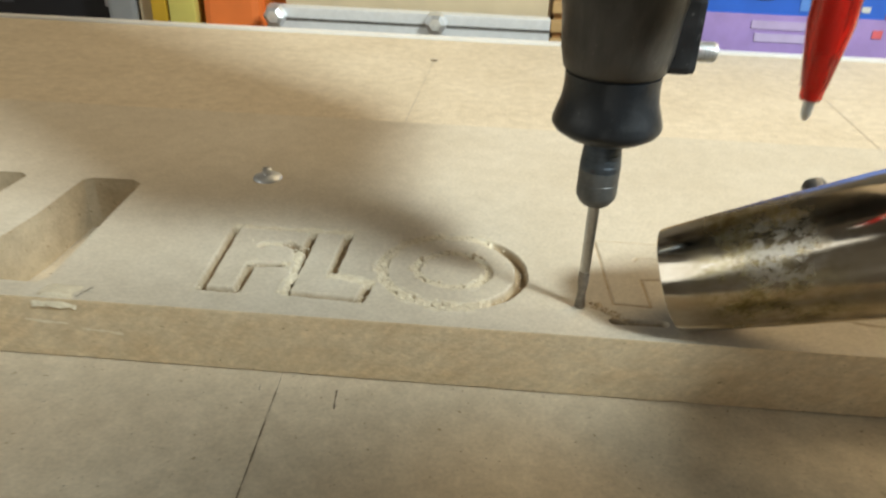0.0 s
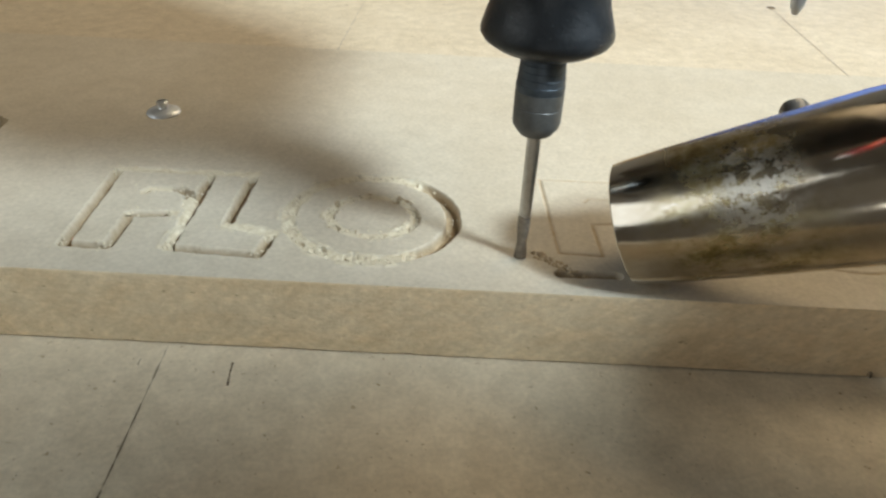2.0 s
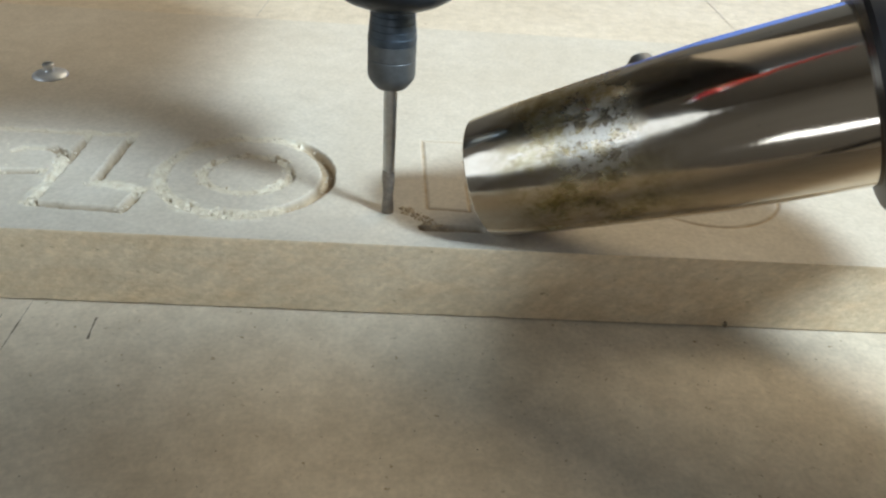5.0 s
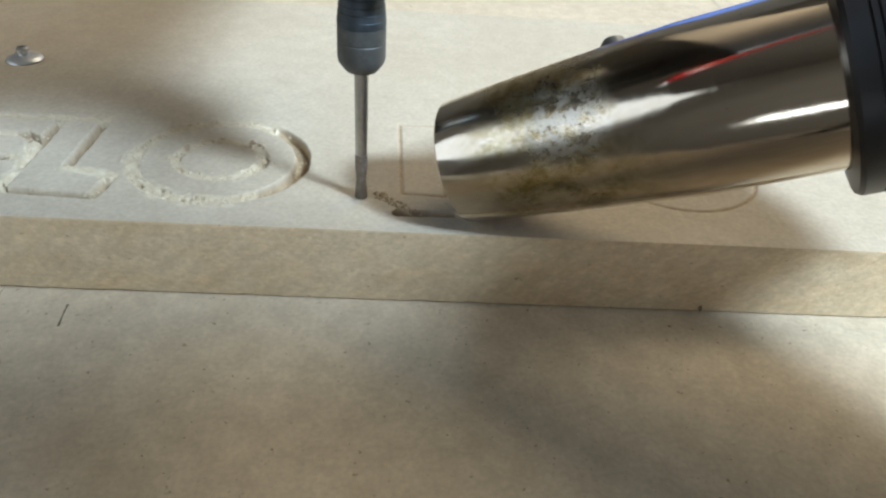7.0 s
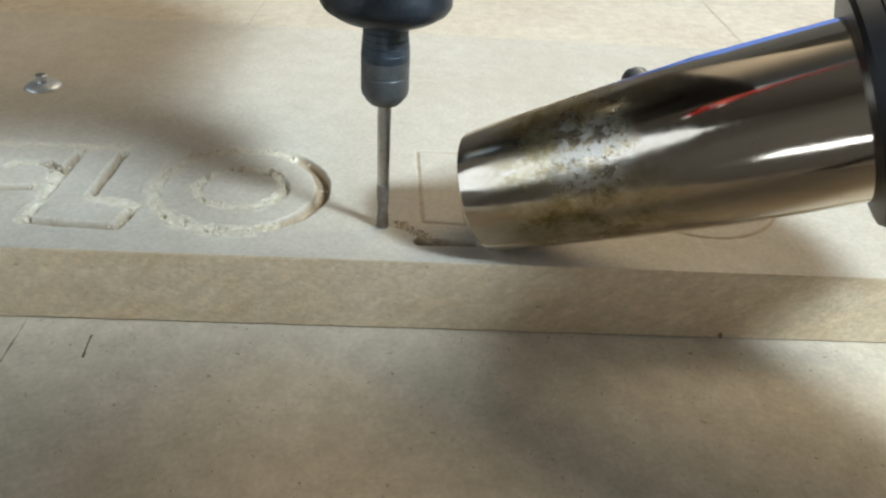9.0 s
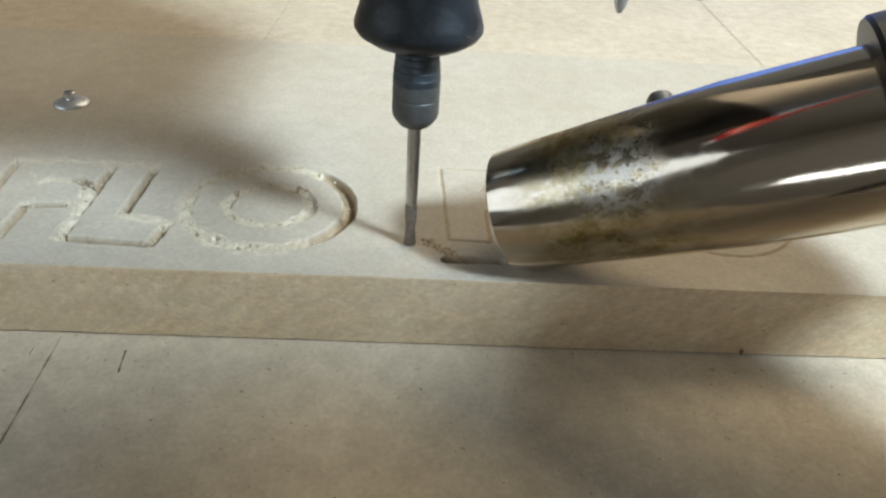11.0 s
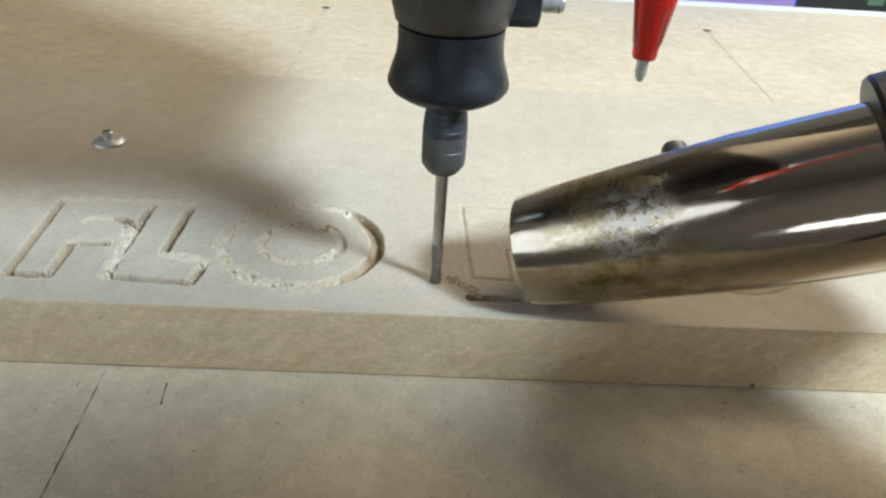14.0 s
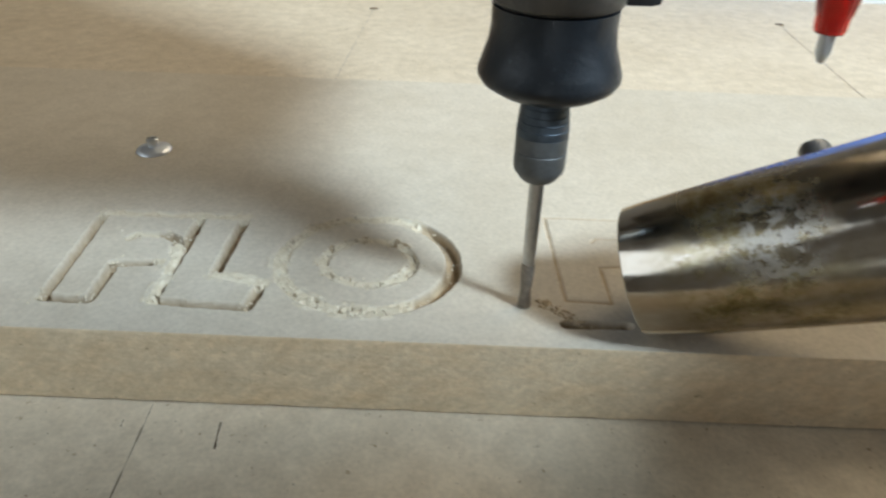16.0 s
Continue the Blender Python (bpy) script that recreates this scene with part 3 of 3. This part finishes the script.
for i in range(len(path) - 1):
    p0, p1, p2, p3 = path[max(i - 1, 0)], path[i], path[i + 1], path[min(i + 2, len(path) - 1)]
    for k in range(10):
        t = k / 10
        fine.append(0.5 * (2 * p1 + (p2 - p0) * t + (2 * p0 - 5 * p1 + 4 * p2 - p3) * t * t + (3 * p1 - p0 - 3 * p2 + p3) * t ** 3))
for i, p in enumerate(fine):
    d = (fine[min(i + 1, len(fine) - 1)] - fine[max(i - 1, 0)]).normalized()
    u = d.cross(Vector((1, 0, 0))).normalized()
    v = d.cross(u)
    rad = min(0.0440, 0.0190 + 0.0009 * i, max(0.023, 0.044 - 0.0016 * (i - 44))) + (0.0012 if i % 2 else -0.0012)
    rings.append([bm.verts.new(p + rad * (math.cos(2 * math.pi * j / 28) * u + math.sin(2 * math.pi * j / 28) * v)) for j in range(28)])
for p, q in zip(rings, rings[1:]):
    for j in range(28):
        bm.faces.new((p[j], p[(j + 1) % 28], q[(j + 1) % 28], q[j]))
bm.faces.new(rings[0])
bm.transform(NM.inverted())
part("shade_hose", bm, M_BLACK, nozzle, "unseen black corrugated hose added to shade the bed", 30)
back = Vector((0, 0.74, 0.67))
back = (back - axis * back.dot(axis)).normalized()
turn = NM.to_3x3().inverted() @ back
part("bolt_head", lathe([(0, -0.002), (0.0027, -0.002), (0.0027, 0.0010), (0.0021, 0.0020), (0.0007, 0.0023), (0, 0.0023)], 28, None,
                        Matrix.Translation(Vector((0, 0, 0.0335)) + turn * 0.0155) @ turn.to_track_quat("Z", "Y").to_matrix().to_4x4()), M_DARKSTEEL, nozzle, "small round bolt head", 40)

# ---- things on the shelf behind the bed ----
rail = empty("aluminium_rail", pose(-0.045, 0.412, 0.0), "aluminium frame rail with bolts behind the bed", "rail")
part("profile", box(-0.077, 0.132, -0.006, 0.006, -0.028, 0.0105, 0.0008), M_ALU, rail)
# the groove's shade is a dark bar set on the rail's front
part("slot_shade", box(-0.077, 0.132, -0.0064, -0.006, 0.0010, 0.0030), M_DARKSTEEL, rail)
for bx in (-0.070, 0.049):
    part("bolt", lathe([(0, 0), (0.0085, 0), (0.0090, 0.001), (0.0078, 0.004), (0.0075, 0.007), (0.0045, 0.009), (0, 0.009)], 6, None, pose(bx, -0.0065, 0.0045, 90, 0, 0)), M_ZINC, rail)


def panel_on(ob, x0, x1, z0, z1, y, colour, name="carton_panel"):
    part(name, box(x0, x1, y - 0.0006, y - 0.0001, z0, z1), plain(name, colour, 0.35, 0, 0.1, 60), ob)


def carton(name, x0, x1, y0, y1, z1, colour, label, category="box", z0=-0.028, rough=0.45, bevel=0.001):
    return thing(name, box(x0, x1, y0, y1, z0, z1, bevel), plain(name, colour, rough, 0, 0.08, 30), label, category)


crate = carton("parts_crate", -0.46, -0.250, 0.47, 0.55, 0.055, (0.02, 0.02, 0.025), "dark crate full of small parts", "crate")
r = random.Random(3)
for i in range(40):
    x, z = r.uniform(-0.44, -0.26), r.uniform(-0.01, 0.05)
    panel_on(crate, x, x + r.uniform(0.004, 0.014), z, z + r.uniform(0.003, 0.014), 0.47, r.choice(((0.60, 0.56, 0.58), (0.75, 0.74, 0.76), (0.03, 0.03, 0.035), (0.35, 0.22, 0.22), (0.1, 0.1, 0.12))), "small_part")
carton("grey_binder", -0.262, -0.238, 0.44, 0.55, 0.06, (0.35, 0.36, 0.37), "grey binder standing upright", "binder", bevel=0.004)
carton("tan_binder", -0.235, -0.223, 0.44, 0.55, 0.06, (0.58, 0.46, 0.30), "tan folder standing upright", "folder")
carton("ochre_folder", -0.221, -0.209, 0.43, 0.55, 0.06, (0.66, 0.40, 0.04), "ochre folder standing upright", "folder")
carton("yellow_folder", -0.207, -0.186, 0.43, 0.55, 0.06, (0.66, 0.58, 0.16), "yellow folder standing upright", "folder")
carton("orange_tub", -0.180, -0.135, 0.43, 0.52, 0.06, (0.83, 0.20, 0.05), "bright orange plastic tub", "tub", bevel=0.006)
carton("amber_tub", -0.142, -0.118, 0.445, 0.52, 0.06, (0.52, 0.17, 0.03), "dark orange plastic tub", "tub", bevel=0.010)
carton("plywood_panel", -0.114, 0.086, 0.43, 0.442, 0.07, (0.66, 0.54, 0.37), "pale plywood panel standing upright", "panel")
tray = carton("wooden_trellis", 0.090, 0.145, 0.455, 0.470, 0.06, (0.14, 0.08, 0.04), "brown wooden trellis of crossed slats", "trellis")
for i in range(4):
    part("slat", box(0.092 + i * 0.013, 0.099 + i * 0.013, 0.448, 0.4545, -0.028, 0.06, 0.001), plain("slat", (0.50, 0.28, 0.11), 0.5), tray)
for i in range(5):
    part("slat", box(0.090, 0.145, 0.4435, 0.4475, -0.02 + i * 0.014, -0.011 + i * 0.014, 0.001), plain("slat", (0.52, 0.33, 0.15), 0.5), tray)
cable = bmesh.new()
pts = [Vector((0.132 + 0.008 * math.sin(i * 0.5), 0.428 + 0.002 * math.cos(i), -0.025 + i * 0.009)) for i in range(9)]
for p, q in zip(pts, pts[1:]):
    piece = rod(p, q, 0.0016, 8)
    tmp = bpy.data.meshes.new("tmp")
    piece.to_mesh(tmp)
    piece.free()
    cable.from_mesh(tmp)
    bpy.data.meshes.remove(tmp)
thing("cable", cable, M_BLACK, "thin dark cable hanging behind the bed", "cable", smooth=60)
blue = carton("printed_carton", 0.172, 0.345, 0.43, 0.52, 0.20, (0.015, 0.13, 0.62), "blue and purple printed cardboard carton", "carton")
panel_on(blue, 0.174, 0.343, -0.012, 0.0175, 0.43, (0.42, 0.29, 0.62))
# unseen lighter blue reflector, added to brighten the blue rim on the chrome tube
panel_on(blue, 0.174, 0.343, 0.060, 0.195, 0.43, (0.22, 0.34, 0.88))
panel_on(blue, 0.240, 0.286, -0.002, 0.004, 0.4293, (0.60, 0.50, 0.74))
panel_on(blue, 0.236, 0.290, 0.007, 0.013, 0.4293, (0.56, 0.45, 0.70))
panel_on(blue, 0.296, 0.304, -0.004, 0.004, 0.4293, (0.75, 0.55, 0.72))
panel_on(blue, 0.268, 0.300, 0.021, 0.040, 0.43, (0.10, 0.28, 0.72))
part("printed_oval", lathe([(0, 0), (0.010, 0), (0.0102, 0.0005), (0, 0.0005)], 28, None, Matrix.Translation((0.241, 0.4299, 0.033)) @ pose(0, 0, 0, 90, 0, 0) @ Matrix.Diagonal((1.2, 0.55, 1, 1))), M_BLACK, blue)
panel_on(blue, 0.303, 0.309, 0.022, 0.026, 0.43, (0.75, 0.55, 0.45))
panel_on(blue, 0.312, 0.318, 0.022, 0.026, 0.43, (0.65, 0.68, 0.66))
panel_on(blue, 0.330, 0.343, 0.018, 0.045, 0.43, (0.72, 0.10, 0.06))
panel_on(blue, 0.324, 0.331, 0.004, 0.010, 0.4293, (0.80, 0.16, 0.18))
clutter = carton("dark_box", 0.350, 0.52, 0.45, 0.53, 0.055, (0.03, 0.035, 0.03), "dark box full of odds and ends", "box")
for i in range(10):
    x, z = r.uniform(0.36, 0.50), r.uniform(-0.02, 0.03)
    panel_on(clutter, x, x + r.uniform(0.005, 0.02), z, z + r.uniform(0.003, 0.012), 0.45, r.choice(((0.12, 0.2, 0.12), (0.25, 0.2, 0.15), (0.05, 0.05, 0.06))), "small_part")

# ---- dust, specks and a torn edge ----
def flecks(name, spots, material, label, z, size, flat=0.5):
    r = random.Random(len(name))
    bm = bmesh.new()
    for x, y in spots:
        s = size * r.uniform(0.4, 1.3)
        c = [bm.verts.new((x + s * r.uniform(0.5, 1.0) * math.cos(k * 1.57 + r.random()), y + s * r.uniform(0.5, 1.0) * math.sin(k * 1.57 + r.random()), z)) for k in range(4)]
        t = bm.verts.new((x, y, z + s * flat * r.uniform(0.5, 1.2)))
        for k in range(4):
            bm.faces.new((c[k], c[(k + 1) % 4], t))
    return thing(name, bm, material, label, "dust", kind="stuff")


r = random.Random(21)
spots = []
for line, count in ((lines[3], 260), (lines[4], 90), (lines[0], 110), (lines[1], 70), (lines[2], 110)):
    for _ in range(count):
        x, y = r.choice(line)
        x, y = x + r.gauss(0, 0.0013), y + r.gauss(0, 0.0013)
        if line is lines[3] and x > 0.047 and r.random() < 0.85:
            continue
        spots.append((x, y))
flecks("sawdust_crumbs", spots, M_LOOSE, "pale sawdust crumbs along the routed letters", T - 0.0001, 0.00042, 0.9)
spots = [(0.0765 + 0.0075 * k + r.gauss(0, 0.0008), 0.0145 - 0.0070 * k + r.gauss(0, 0.0006)) for k in [r.random() for _ in range(80)]]
flecks("sawdust_trail", spots, M_CUT, "short trail of brown chips beside the cut", T, 0.0007, 0.7)
spots = [(r.uniform(-0.15, 0.30), r.uniform(-0.08, -0.002)) for _ in range(300)]
flecks("dark_specks", spots, M_PENCIL, "tiny dark specks scattered on the bed", 0.0001, 0.00022, 0.3)
spots = [(r.uniform(-0.10, 0.30), r.uniform(-0.07, -0.002)) for _ in range(40)]
flecks("pale_specks", spots, M_LOOSE, "tiny pale crumbs scattered on the bed", 0.0001, 0.00028, 0.6)
# a torn flap of fibre that curls up at the front edge, with a crack behind it
bm = bmesh.new()
NU, NV = 26, 14
for i in range(NU):
    for j in range(NV):
        u, v = i / (NU - 1), j / (NV - 1)
        n = noise.noise(Vector((u * 4.0, v * 3.0, 2))) + 0.5 * noise.noise(Vector((u * 11, v * 8, 5)))
        rise = math.sin(math.pi * u) ** 0.6 * math.sin(math.pi * (0.12 + 0.88 * v)) ** 0.7
        bm.verts.new((-0.0612 + 0.0112 * u + 0.0004 * n, -0.0008 + 0.0078 * v + 0.0006 * n * (1 - v), T - 0.0004 - 0.0022 * max(0, 0.18 - v) / 0.18 + rise * (0.0012 + 0.0007 * n)))
bm.verts.ensure_lookup_table()
for i in range(NU - 1):
    for j in range(NV - 1):
        bm.faces.new([bm.verts[k] for k in (i * NV + j, i * NV + NV + j, i * NV + NV + 1 + j, i * NV + 1 + j)])
part("torn_splinter", bm, M_LOOSE, workpiece, "pale torn splinter at the front edge", 60)
# dark ribbon laid on the face; the crack's shade is in its colour
part("crack", ribbon([(-0.0502, 0.0008), (-0.0497, 0.0030), (-0.0488, 0.0046), (-0.0485, 0.0058)], 0.00032, T + 0.0002, 0.6, random.Random(5)), M_FLUTE, workpiece, "short dark crack beside the splinter")
part("nick", lathe([(0.0007, -0.0002), (0.0007, 0.0002), (0, 0.0003)], 9, None, pose(0.1480, -0.0001, 0.0012, 90, 0, 0) @ Matrix.Diagonal((0.6, 1.1, 1, 1))), M_PENCIL, workpiece, "small dark nick in the sawn edge")
r = random.Random(31)
M_SCRATCH = plain("pale_scratched_fibre", (0.78, 0.69, 0.54), 0.9, 0, 0.08, 400, 0)
for x0, x1, z0, z1 in ((-0.0500, -0.0395, 0.0096, 0.0089), (-0.0640, -0.0530, 0.0112, 0.0108)):
    bm = ribbon([(x0 + (x1 - x0) * k / 14, z0 + (z1 - z0) * k / 14 + r.gauss(0, 0.00010)) for k in range(15)], 0.0005, 0.0, 0.7, r)
    bm.transform(Matrix.Translation((0, -0.00013, 0)) @ pose(0, 0, 0, 90, 0, 0))
    part("scratch", bm, M_SCRATCH, workpiece, "pale scratch across the sawn edge")
